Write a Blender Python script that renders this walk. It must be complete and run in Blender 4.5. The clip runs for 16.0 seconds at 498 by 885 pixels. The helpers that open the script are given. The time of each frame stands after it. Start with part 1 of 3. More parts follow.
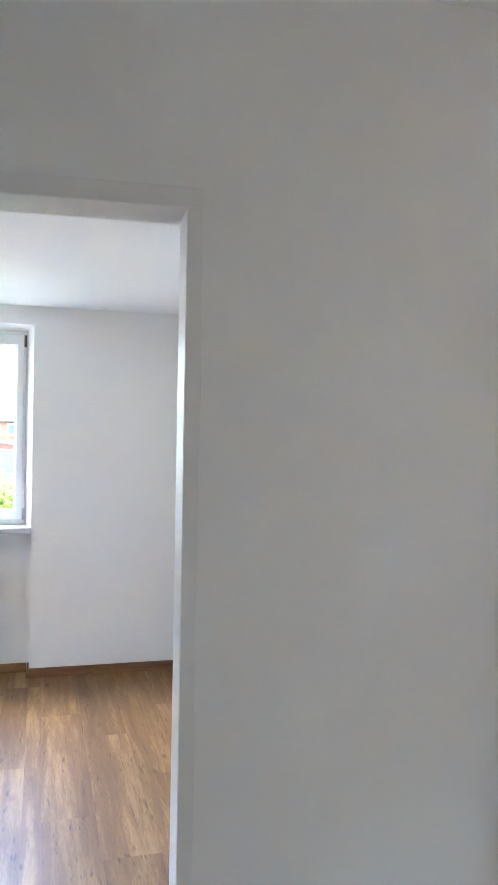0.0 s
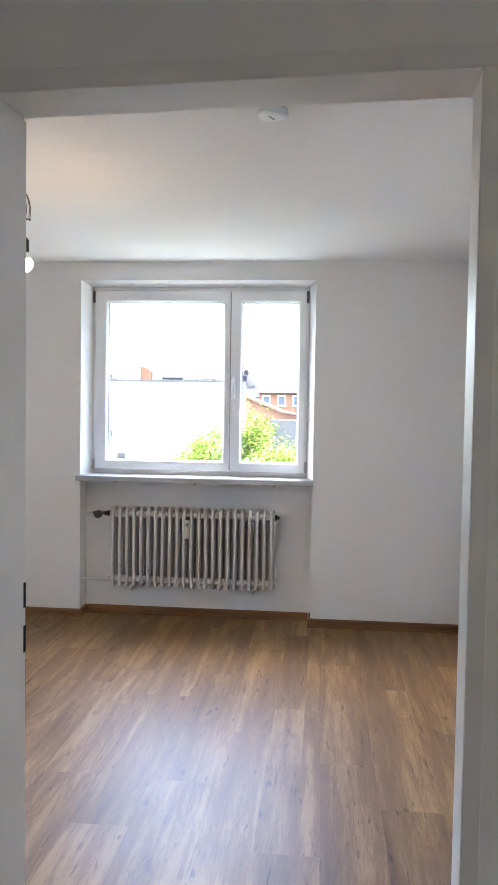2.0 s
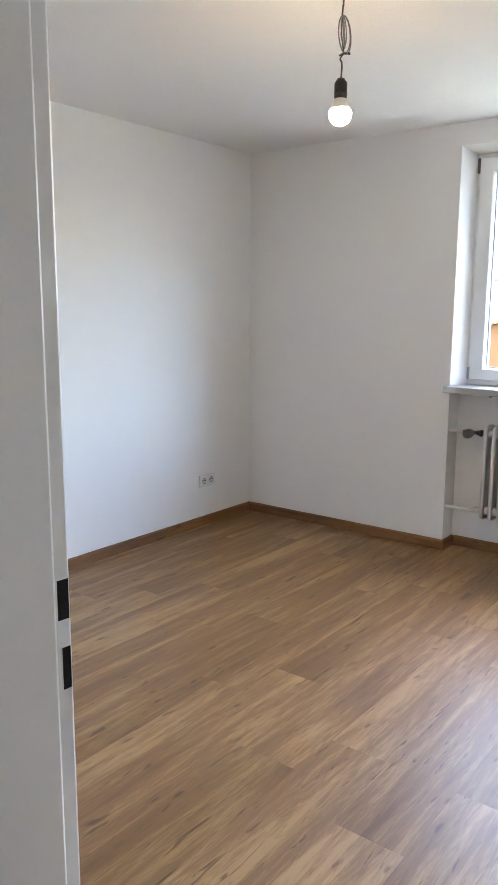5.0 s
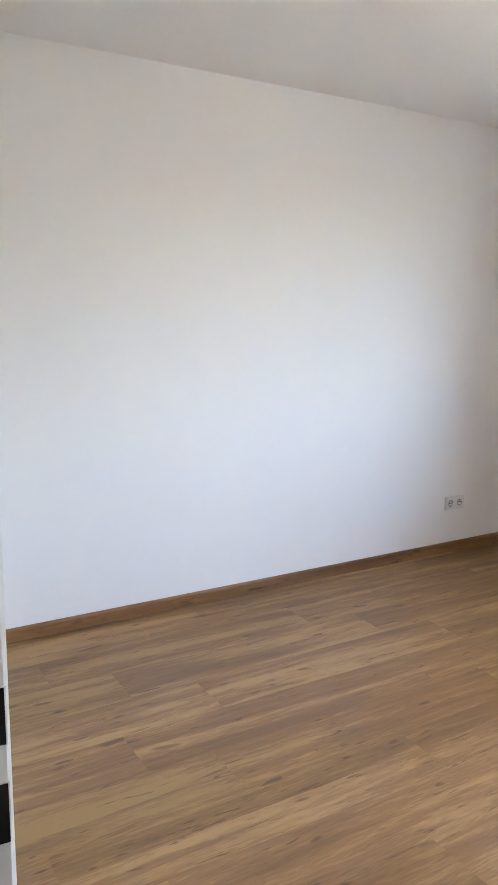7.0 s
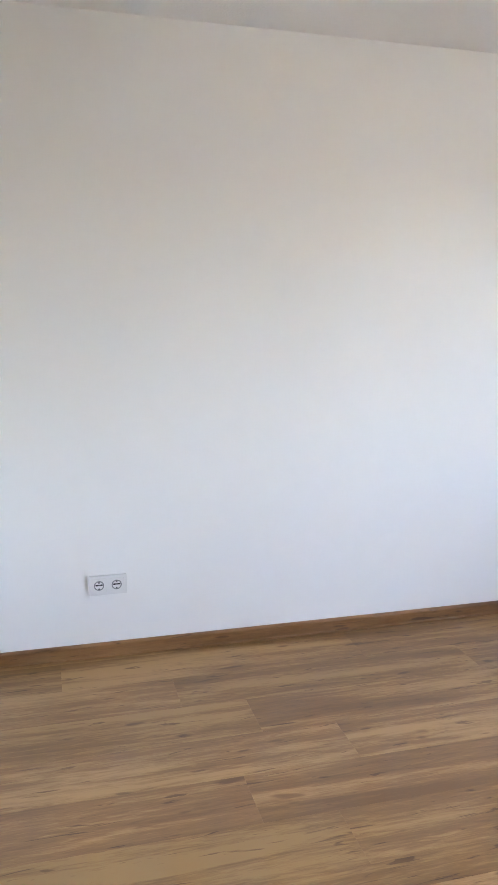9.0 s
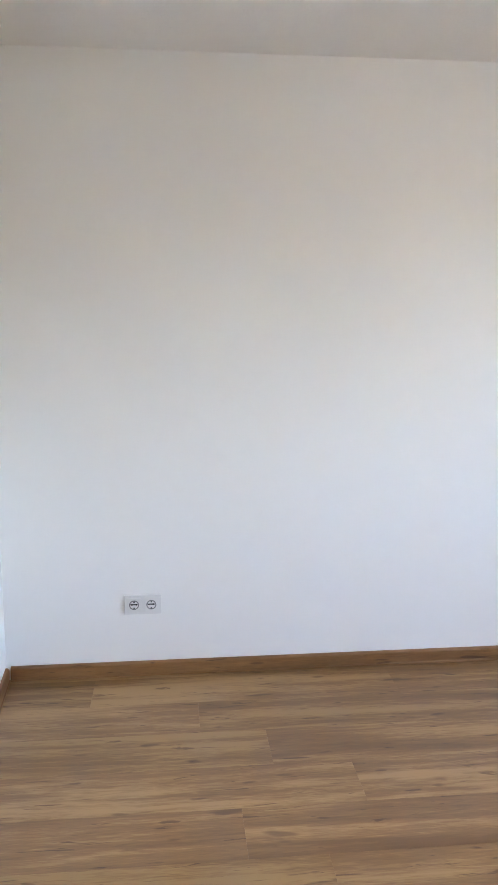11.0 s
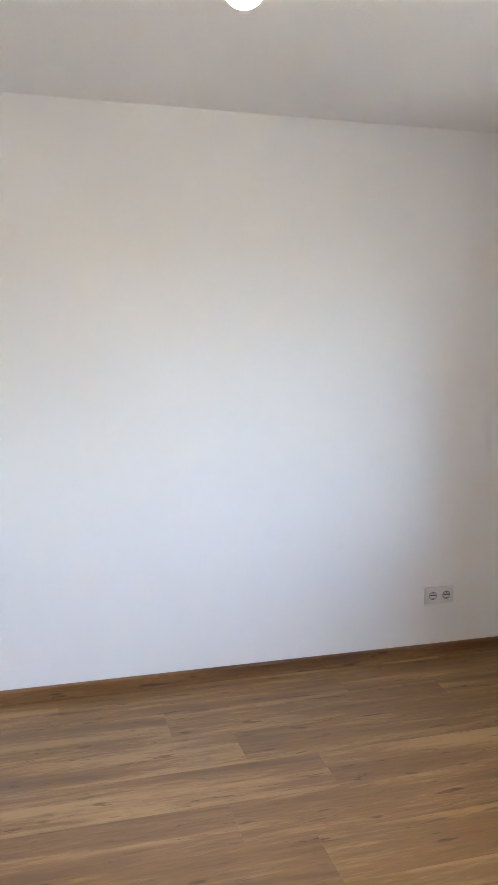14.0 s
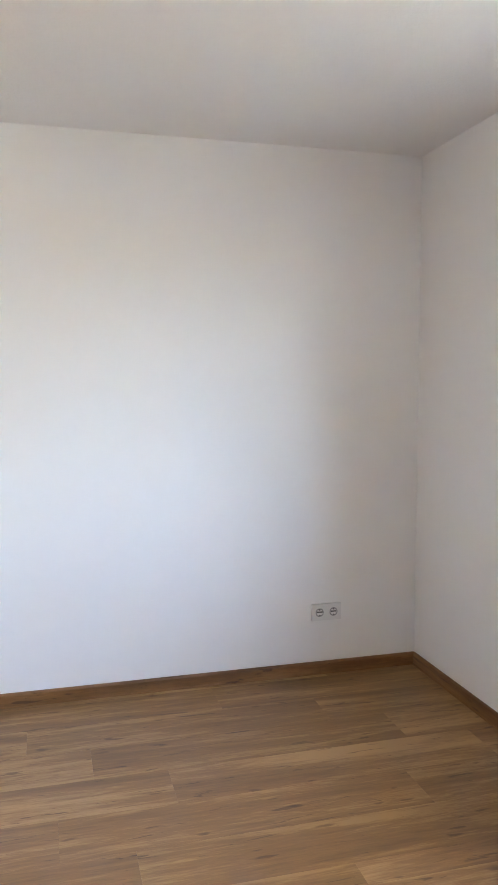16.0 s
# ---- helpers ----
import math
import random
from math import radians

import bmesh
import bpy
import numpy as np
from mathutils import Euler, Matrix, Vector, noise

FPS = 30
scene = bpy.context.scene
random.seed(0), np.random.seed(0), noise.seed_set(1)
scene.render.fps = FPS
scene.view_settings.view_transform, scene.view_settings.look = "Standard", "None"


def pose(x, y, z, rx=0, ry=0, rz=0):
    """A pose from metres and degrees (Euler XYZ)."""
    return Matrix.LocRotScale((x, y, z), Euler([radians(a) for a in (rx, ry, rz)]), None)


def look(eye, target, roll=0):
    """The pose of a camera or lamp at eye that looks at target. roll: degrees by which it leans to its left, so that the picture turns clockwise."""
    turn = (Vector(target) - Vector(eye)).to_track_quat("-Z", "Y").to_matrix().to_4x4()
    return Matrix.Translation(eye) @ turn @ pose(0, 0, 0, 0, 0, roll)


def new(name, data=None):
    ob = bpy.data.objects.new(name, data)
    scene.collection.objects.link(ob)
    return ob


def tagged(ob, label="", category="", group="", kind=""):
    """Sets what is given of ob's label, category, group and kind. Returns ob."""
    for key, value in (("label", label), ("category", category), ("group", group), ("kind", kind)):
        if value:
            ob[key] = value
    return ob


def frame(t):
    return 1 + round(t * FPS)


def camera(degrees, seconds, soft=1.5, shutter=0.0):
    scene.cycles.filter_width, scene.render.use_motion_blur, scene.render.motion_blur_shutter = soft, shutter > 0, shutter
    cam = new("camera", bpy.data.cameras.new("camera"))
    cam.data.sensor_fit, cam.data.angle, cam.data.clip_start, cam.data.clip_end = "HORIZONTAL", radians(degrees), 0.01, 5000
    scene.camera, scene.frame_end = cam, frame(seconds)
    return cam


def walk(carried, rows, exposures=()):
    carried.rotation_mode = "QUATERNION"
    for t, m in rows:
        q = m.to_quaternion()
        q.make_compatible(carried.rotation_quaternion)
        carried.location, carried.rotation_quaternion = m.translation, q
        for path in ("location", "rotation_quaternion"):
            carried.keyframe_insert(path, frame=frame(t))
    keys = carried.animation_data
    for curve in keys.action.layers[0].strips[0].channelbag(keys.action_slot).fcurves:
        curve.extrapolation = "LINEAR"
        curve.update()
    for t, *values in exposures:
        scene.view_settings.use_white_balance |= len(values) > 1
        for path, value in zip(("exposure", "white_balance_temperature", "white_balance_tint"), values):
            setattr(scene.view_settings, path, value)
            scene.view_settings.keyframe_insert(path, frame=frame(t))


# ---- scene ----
cam = camera(36.4, 16.0)
PATH = [
    (0, (0.114, -0.084, 1.603), (0.646, 1.843, 1.599), 1.0),
    (0.5, (0.102, -0.079, 1.575), (0.43, 1.894, 1.585), 0.9),
    (1, (0.105, -0.054, 1.549), (0.25, 1.941, 1.557), 0.9),
    (1.5, (0.108, -0.026, 1.523), (0.083, 1.973, 1.499), 0.8),
    (2, (0.127, 0.034, 1.486), (-0.066, 2.022, 1.396), 0.9),
    (2.5, (0.164, 0.149, 1.45), (-0.199, 2.108, 1.27), 0.8),
    (3, (0.202, 0.27, 1.436), (-0.333, 2.179, 1.175), 0.7),
    (3.5, (0.23, 0.406, 1.428), (-0.478, 2.249, 1.11), 0.6),
    (4, (0.286, 0.575, 1.455), (-0.595, 2.337, 1.109), 0.5),
    (4.5, (0.284, 0.744, 1.464), (-0.765, 2.41, 1.114), 0.4),
    (5, (0.243, 0.907, 1.455), (-0.961, 2.464, 1.104), 0.3),
    (5.2, (0.227, 0.961, 1.451), (-1.037, 2.471, 1.1), 0.3),
    (7.3, (0.126, 1.360, 1.441), (-1.584, 2.313, 1.096), 0.6),
    (7.5, (0.117, 1.382, 1.448), (-1.62, 2.311, 1.101), 0.4),
    (8, (0.058, 1.466, 1.428), (-1.729, 2.295, 1.084), 0.3),
    (8.5, (-0.002, 1.547, 1.42), (-1.838, 2.258, 1.073), 0.4),
    (9, (-0.049, 1.637, 1.422), (-1.95, 2.155, 1.075), 0.4),
    (9.2, (-0.042, 1.675, 1.443), (-1.966, 2.093, 1.09), 0.4),
    (11.3, (0.012, 2.072, 1.456), (-1.955, 2.267, 1.154), -0.0),
    (11.5, (0.018, 2.127, 1.464), (-1.945, 2.369, 1.168), 0.2),
    (12, (0.011, 2.281, 1.451), (-1.941, 2.622, 1.183), 0.0),
    (12.5, (0.016, 2.403, 1.463), (-1.923, 2.819, 1.2), 0.0),
    (13, (0.095, 2.577, 1.462), (-1.836, 3.036, 1.216), -0.3),
    (13.5, (0.158, 2.723, 1.465), (-1.766, 3.213, 1.229), -0.1),
    (14, (0.169, 2.878, 1.464), (-1.75, 3.392, 1.234), -0.1),
    (14.5, (0.187, 3.04, 1.445), (-1.729, 3.576, 1.235), 0.0),
    (15, (0.262, 3.205, 1.47), (-1.654, 3.738, 1.266), 0.1),
    (15.5, (0.318, 3.307, 1.438), (-1.599, 3.848, 1.257), -0.3),
    (16, (0.317, 3.406, 1.42), (-1.608, 3.923, 1.255), -0.1),
]
EXPOSURES = [(0.0, 6.24, 5600, 3), (1.5, 5.72, 5850, 5), (2.5, 5.5, 6100, 6), (5.0, 5.67, 6150, 5), (8.0, 5.82, 6400, 8), (13.0, 5.72, 6420, 8), (16.0, 5.78, 6400, 8)]
SKY, SUN, BULB_GLOW = 0.15, 0.5, 4.8
walk(cam, [(t, look(eye, target, roll)) for t, eye, target, roll in PATH], EXPOSURES)

# ---- world and large lights ----
world = bpy.data.worlds.new("sky")
scene.world = world
world.use_nodes = True
wn = world.node_tree
sky = wn.nodes.new("ShaderNodeTexSky")
sky.sky_type = "NISHITA"
sky.sun_disc = False
sky.sun_elevation = radians(75)
sky.sun_rotation = radians(270)
sky.air_density, sky.dust_density, sky.ozone_density = 1.0, 6.5, 1.0
wn.links.new(sky.outputs["Color"], wn.nodes["Background"].inputs["Color"])
wn.nodes["Background"].inputs["Strength"].default_value = SKY

sun = new("sun", bpy.data.lights.new("sun", "SUN"))
sun.data.energy, sun.data.angle, sun.data.color = SUN, radians(20), (1.0, 0.96, 0.9)
sun.matrix_world = look((0, 0, 0), (0.26, 0.03, -1.0))

# portals: they give no light of their own, and lead the sky's light through the window and the hall's added opening
for name, wide, high, eye, target in (("room_window_portal", 1.50, 1.28, (-0.743, 5.50, 1.67), (-0.743, 0, 1.67)), ("hall_opening_portal", 0.70, 0.70, (2.86, -0.45, 0.85), (0, -0.45, 0.85))):
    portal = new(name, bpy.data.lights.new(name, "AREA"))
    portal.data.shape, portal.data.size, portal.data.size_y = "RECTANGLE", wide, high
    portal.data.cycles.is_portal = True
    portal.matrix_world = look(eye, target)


# ---- materials ----
def nodes_of(name):
    m = bpy.data.materials.new(name)
    m.use_nodes = True
    return m, m.node_tree, m.node_tree.nodes["Principled BSDF"]


def add(tree, kind, **values):
    n = tree.nodes.new(kind)
    for key, v in values.items():
        n.inputs[key].default_value = v
    return n


def ramp(tree, stops):
    n = tree.nodes.new("ShaderNodeValToRGB")
    while len(n.color_ramp.elements) < len(stops):
        n.color_ramp.elements.new(0.5)
    for e, (p, c) in zip(n.color_ramp.elements, stops):
        e.position, e.color = p, (*c, 1)
    return n


def paint(name, colour, rough=0.5, metal=0.0, mottle=0.04, scale=3.0, bump=0.0, bump_scale=200.0, spec=0.5):
    """A painted or plain surface: slight mottling at two scales and a fine relief."""
    m, t, b = nodes_of(name)
    where = t.nodes.new("ShaderNodeTexCoord")
    big = add(t, "ShaderNodeTexNoise", Scale=scale, Detail=4.0)
    small = add(t, "ShaderNodeTexNoise", Scale=scale * 14, Detail=3.0)
    for n in (big, small):
        t.links.new(where.outputs["Object"], n.inputs["Vector"])
    mix = t.nodes.new("ShaderNodeMath")
    mix.operation = "MULTIPLY_ADD"
    t.links.new(small.outputs["Fac"], mix.inputs[0])
    mix.inputs[1].default_value = 0.4
    t.links.new(big.outputs["Fac"], mix.inputs[2])
    low = [max(0, c * (1 - mottle)) for c in colour]
    high = [min(1, c * (1 + mottle)) for c in colour]
    r = ramp(t, [(0.4, low), (1.0, high)])
    t.links.new(mix.outputs[0], r.inputs["Fac"])
    t.links.new(r.outputs["Color"], b.inputs["Base Color"])
    b.inputs["Roughness"].default_value = rough
    b.inputs["Metallic"].default_value = metal
    b.inputs["Specular IOR Level"].default_value = spec
    if bump:
        fine = add(t, "ShaderNodeTexNoise", Scale=bump_scale, Detail=3.0)
        t.links.new(where.outputs["Object"], fine.inputs["Vector"])
        k = add(t, "ShaderNodeBump", Strength=bump, Distance=0.002)
        t.links.new(fine.outputs["Fac"], k.inputs["Height"])
        t.links.new(k.outputs["Normal"], b.inputs["Normal"])
    return m


def wood(name, dark, mid, light, rough, along, tone=0.16, knots=True):
    """Printed oak: long streaks, fine grain, dark knots; each piece takes its own stretch of the print."""
    m, t, b = nodes_of(name)
    where = t.nodes.new("ShaderNodeTexCoord")
    info = t.nodes.new("ShaderNodeObjectInfo")
    spread = t.nodes.new("ShaderNodeVectorMath")
    spread.operation = "SCALE"
    spread.inputs[0].default_value = (37.0, 53.0, 11.0)
    t.links.new(info.outputs["Random"], spread.inputs["Scale"])
    shift = t.nodes.new("ShaderNodeVectorMath")
    t.links.new(where.outputs["Object"], shift.inputs[0])
    t.links.new(spread.outputs[0], shift.inputs[1])

    def stretched(long, wide):
        mp = t.nodes.new("ShaderNodeMapping")
        mp.inputs["Scale"].default_value = [long if a == along else wide for a in "xyz"]
        t.links.new(shift.outputs[0], mp.inputs["Vector"])
        return mp

    def noise_of(long, wide, scale, detail, twist):
        n = add(t, "ShaderNodeTexNoise", Scale=scale, Detail=detail, Distortion=twist, Roughness=0.6)
        t.links.new(stretched(long, wide).outputs[0], n.inputs["Vector"])
        return n

    streak = noise_of(0.8, 10.0, 1.6, 3.0, 0.5)
    board = noise_of(0.35, 4.0, 1.5, 2.0, 0.6)
    grain = noise_of(5.0, 50.0, 2.0, 5.0, 1.0)
    fleck = noise_of(9.0, 160.0, 2.0, 2.0, 0.3)
    total = None
    for n, w in ((streak, 0.62), (board, 0.58), (grain, 0.36), (fleck, 0.13)):
        k = t.nodes.new("ShaderNodeMath")
        k.operation = "MULTIPLY_ADD"
        t.links.new(n.outputs["Fac"], k.inputs[0])
        k.inputs[1].default_value = w
        k.inputs[2].default_value = 0.0
        if total:
            t.links.new(total.outputs[0], k.inputs[2])
        total = k
    colour = ramp(t, [(0.67, dark), (0.84, mid), (0.985, light)])
    t.links.new(total.outputs[0], colour.inputs["Fac"])
    out = colour.outputs["Color"]
    if knots:
        for long, wide, size, deep in ((1.5, 5.5, 0.105, 0.42), (2.8, 9.0, 0.12, 0.40), (4.2, 16.0, 0.13, 0.44)):
            v = add(t, "ShaderNodeTexVoronoi", Scale=1.0, Randomness=1.0)
            mp = stretched(long, wide)
            wobble = add(t, "ShaderNodeTexNoise", Scale=3.0, Detail=2.0)
            t.links.new(mp.outputs[0], wobble.inputs["Vector"])
            push = t.nodes.new("ShaderNodeVectorMath")
            push.operation = "MULTIPLY_ADD"
            t.links.new(wobble.outputs["Color"], push.inputs[0])
            push.inputs[1].default_value = (0.35, 0.35, 0.0)
            t.links.new(mp.outputs[0], push.inputs[2])
            t.links.new(push.outputs[0], v.inputs["Vector"])
            r = ramp(t, [(0.0, (deep, deep * 0.8, deep * 0.65)), (size * 0.35, (deep + 0.12, deep * 0.8 + 0.12, deep * 0.65 + 0.12)), (size, (1, 1, 1))])
            r.color_ramp.interpolation = "EASE"
            t.links.new(v.outputs["Distance"], r.inputs["Fac"])
            mul = t.nodes.new("ShaderNodeMix")
            mul.data_type, mul.blend_type = "RGBA", "MULTIPLY"
            mul.inputs["Factor"].default_value = 1.0
            t.links.new(out, mul.inputs["A"])
            t.links.new(r.outputs["Color"], mul.inputs["B"])
            out = mul.outputs["Result"]
    crack = noise_of(3.6, 34.0, 1.5, 3.0, 0.8)
    cr = ramp(t, [(0.315, (0.46, 0.37, 0.30)), (0.37, (1, 1, 1))])
    t.links.new(crack.outputs["Fac"], cr.inputs["Fac"])
    mul = t.nodes.new("ShaderNodeMix")
    mul.data_type, mul.blend_type = "RGBA", "MULTIPLY"
    mul.inputs["Factor"].default_value = 1.0
    t.links.new(out, mul.inputs["A"])
    t.links.new(cr.outputs["Color"], mul.inputs["B"])
    out = mul.outputs["Result"]
    hsv = add(t, "ShaderNodeHueSaturation")
    for low, high, key in ((1 - tone, 1 + tone, "Value"), (1.03, 0.97, "Saturation")):
        mr = add(t, "ShaderNodeMapRange")
        t.links.new(info.outputs["Random"], mr.inputs["Value"])
        mr.inputs["To Min"].default_value, mr.inputs["To Max"].default_value = low, high
        t.links.new(mr.outputs[0], hsv.inputs[key])
    t.links.new(out, hsv.inputs["Color"])
    t.links.new(hsv.outputs["Color"], b.inputs["Base Color"])
    rr = add(t, "ShaderNodeMapRange")
    t.links.new(grain.outputs["Fac"], rr.inputs["Value"])
    rr.inputs["To Min"].default_value, rr.inputs["To Max"].default_value = rough - 0.07, rough + 0.09
    t.links.new(rr.outputs[0], b.inputs["Roughness"])
    b.inputs["Specular IOR Level"].default_value = 0.76
    k = add(t, "ShaderNodeBump", Strength=0.14, Distance=0.001)
    t.links.new(grain.outputs["Fac"], k.inputs["Height"])
    t.links.new(k.outputs["Normal"], b.inputs["Normal"])
    return m


def glowing(name, colour, strength):
    m, t, b = nodes_of(name)
    b.inputs["Base Color"].default_value = (0.9, 0.88, 0.82, 1)
    b.inputs["Emission Color"].default_value = (*colour, 1)
    b.inputs["Emission Strength"].default_value = strength
    return m


WALL = paint("wall_paint", (0.86, 0.855, 0.84), 0.85, mottle=0.012, scale=1.2, bump=0.12, bump_scale=160)
CEILING = paint("woodchip_ceiling", (0.86, 0.85, 0.835), 0.9, mottle=0.015, scale=1.5, bump=1.0, bump_scale=95)
PLANK = wood("oak_vinyl", (0.165, 0.075, 0.021), (0.255, 0.129, 0.042), (0.41, 0.243, 0.097), 0.42, "y", 0.14)
SKIRT_Y = wood("oak_skirting_y", (0.11, 0.043, 0.009), (0.185, 0.079, 0.018), (0.255, 0.118, 0.033), 0.5, "y", 0.05)
SKIRT_X = wood("oak_skirting_x", (0.11, 0.043, 0.009), (0.185, 0.079, 0.018), (0.255, 0.118, 0.033), 0.5, "x", 0.05)
SCREED = paint("screed", (0.10, 0.08, 0.06), 0.95)
ENAMEL = paint("door_frame_enamel", (0.82, 0.81, 0.79), 0.38, mottle=0.015, scale=4, bump=0.08, bump_scale=60)
PVC = paint("white_pvc", (0.82, 0.83, 0.84), 0.28, mottle=0.01, scale=6)
GASKET = paint("grey_gasket", (0.25, 0.26, 0.27), 0.7)
SILL = paint("sill_laminate", (0.47, 0.475, 0.48), 0.35, mottle=0.05, scale=9, bump=0.05)
RADIATOR = paint("radiator_lacquer", (0.70, 0.69, 0.685), 0.6, mottle=0.02, scale=6)
PIPE = paint("pipe_lacquer", (0.74, 0.73, 0.71), 0.4, mottle=0.03, scale=15)
BLACK = paint("black_plastic", (0.018, 0.018, 0.02), 0.42)
GREY = paint("grey_plastic", (0.09, 0.09, 0.095), 0.45)
CHROME = paint("brushed_steel", (0.62, 0.63, 0.65), 0.28, metal=1.0)
SOCKET = paint("socket_plastic", (0.76, 0.755, 0.745), 0.3, mottle=0.01)
# black for holes that are not cut: their inner shade is the colour
DARK = paint("hole_shade_black", (0.006, 0.006, 0.006), 0.9)
WIRE = paint("wire_sheath", (0.05, 0.048, 0.045), 0.5)
WIRE_GREY = paint("grey_wire_sheath", (0.20, 0.185, 0.17), 0.5)
BULB = glowing("bulb_glass", (1.0, 0.70, 0.42), BULB_GLOW)
HALL_BULB = glowing("hall_bulb_glass", (1.0, 0.58, 0.30), BULB_GLOW * 0.31)
COLLAR = paint("bulb_collar", (0.78, 0.74, 0.66), 0.4)
# grey tint put into the glass only to dim the bright view outside
GLASS, gt, gb = nodes_of("view_dimming_glass")
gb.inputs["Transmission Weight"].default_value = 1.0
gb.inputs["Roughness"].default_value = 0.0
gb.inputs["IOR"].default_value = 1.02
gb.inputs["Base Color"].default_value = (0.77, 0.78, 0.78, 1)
RENDERED = paint("white_render", (0.31, 0.31, 0.31), 0.9, mottle=0.05, scale=0.4, bump=0.3, bump_scale=8, spec=0.05)
OCHRE = paint("ochre_render", (0.11, 0.055, 0.027), 0.9, mottle=0.08, scale=0.5, bump=0.3, bump_scale=8, spec=0.05)
BRICK = paint("red_brick", (0.135, 0.068, 0.042), 0.9, mottle=0.18, scale=1.5, bump=0.4, bump_scale=12, spec=0.05)
SALMON = paint("salmon_render", (0.13, 0.066, 0.046), 0.9, mottle=0.06, scale=0.5, spec=0.05)
SLATE = paint("slate_roof", (0.017, 0.017, 0.018), 0.7, mottle=0.2, scale=1.4, bump=0.5, bump_scale=10, spec=0.05)
TILE = paint("sandy_tiles", (0.125, 0.084, 0.057), 0.85, mottle=0.15, scale=2.0, bump=0.5, bump_scale=10, spec=0.05)
TRIM = paint("white_trim", (0.6, 0.6, 0.6), 0.6)
PANE = paint("dark_pane", (0.06, 0.07, 0.085), 0.1)
ZINC = paint("zinc", (0.058, 0.058, 0.057), 0.8, spec=0.1, mottle=0.1)
GRASS = paint("courtyard_ground", (0.08, 0.085, 0.06), 0.95, mottle=0.3, scale=0.2, bump=0.6, bump_scale=4)
BARK = paint("bark", (0.13, 0.10, 0.07), 0.9, mottle=0.3, scale=5, bump=0.8, bump_scale=20)
LEAF, lt, lb = nodes_of("leaf")
li = lt.nodes.new("ShaderNodeNewGeometry")
lr = ramp(lt, [(0.0, (0.085, 0.125, 0.016)), (0.6, (0.125, 0.18, 0.026)), (1.0, (0.19, 0.25, 0.045))])
lt.links.new(li.outputs["Random Per Island"], lr.inputs["Fac"])
lt.links.new(lr.outputs["Color"], lb.inputs["Base Color"])
lb.inputs["Roughness"].default_value = 0.8
lb.inputs["Specular IOR Level"].default_value = 0.1
lb.inputs["Subsurface Weight"].default_value = 0.0


# ---- mesh helpers ----
def part(name, bm, material, parent=None, label=""):
    """Links a bmesh as one mesh object, under a thing or a part if one is given."""
    me = bpy.data.meshes.new(name)
    bmesh.ops.recalc_face_normals(bm, faces=bm.faces)
    bm.to_mesh(me)
    bm.free()
    me.materials.append(material)
    ob = new(name, me)
    ob.parent = parent
    return tagged(ob, label)


def box(lo, hi, bm=None, bevel=0.0, seg=2):
    """A box between two corners, with bevelled edges where asked."""
    own = bmesh.new()
    bmesh.ops.create_cube(own, size=1)
    for v in own.verts:
        v.co = Vector([lo[i] + (hi[i] - lo[i]) * (v.co[i] + 0.5) for i in range(3)])
    if bevel:
        bmesh.ops.bevel(own, geom=own.edges[:], offset=bevel, segments=seg, profile=0.5, affect="EDGES")
    if bm is None:
        return own
    join(bm, own)
    return bm


def join(bm, other):
    me = bpy.data.meshes.new("joined")
    other.to_mesh(me)
    other.free()
    bm.from_mesh(me)
    bpy.data.meshes.remove(me)
    return bm


def prism(outline, axis, a, b, bm=None):
    """A closed outline in the plane across an axis, drawn out from a to b."""
    bm = bm or bmesh.new()
    put = {"x": lambda u, v, w: (w, u, v), "y": lambda u, v, w: (u, w, v), "z": lambda u, v, w: (u, v, w)}[axis]
    one = [bm.verts.new(put(u, v, a)) for u, v in outline]
    two = [bm.verts.new(put(u, v, b)) for u, v in outline]
    n = len(outline)
    bm.faces.new(one)
    bm.faces.new(two[::-1])
    for i in range(n):
        bm.faces.new((one[i], one[(i + 1) % n], two[(i + 1) % n], two[i]))
    return bm


def tube(points, radius, sides=10, bm=None, closed=False, side=None):
    """A round tube along a run of points; radius may be one number or one for each point."""
    bm = bm or bmesh.new()
    pts = [Vector(p) for p in points]
    rings, n = [], len(pts)
    side = Vector(side) if side else None
    for i, p in enumerate(pts):
        ahead = (pts[(i + 1) % n] if closed or i < n - 1 else p) - (pts[i - 1] if closed or i else p)
        ahead.normalize()
        if side is None:
            side = ahead.orthogonal().normalized()
        side = (side - ahead * side.dot(ahead)).normalized()
        other = ahead.cross(side)
        r = radius[i] if isinstance(radius, (list, tuple)) else radius
        rings.append([bm.verts.new(p + r * (math.cos(a) * side + math.sin(a) * other)) for a in [2 * math.pi * k / sides for k in range(sides)]])
    for i in range(n if closed else n - 1):
        one, two = rings[i], rings[(i + 1) % n]
        for k in range(sides):
            bm.faces.new((one[k], one[(k + 1) % sides], two[(k + 1) % sides], two[k]))
    if not closed:
        bm.faces.new(rings[0][::-1])
        bm.faces.new(rings[-1])
    for f in bm.faces:
        f.smooth = len(f.verts) == 4
    return bm


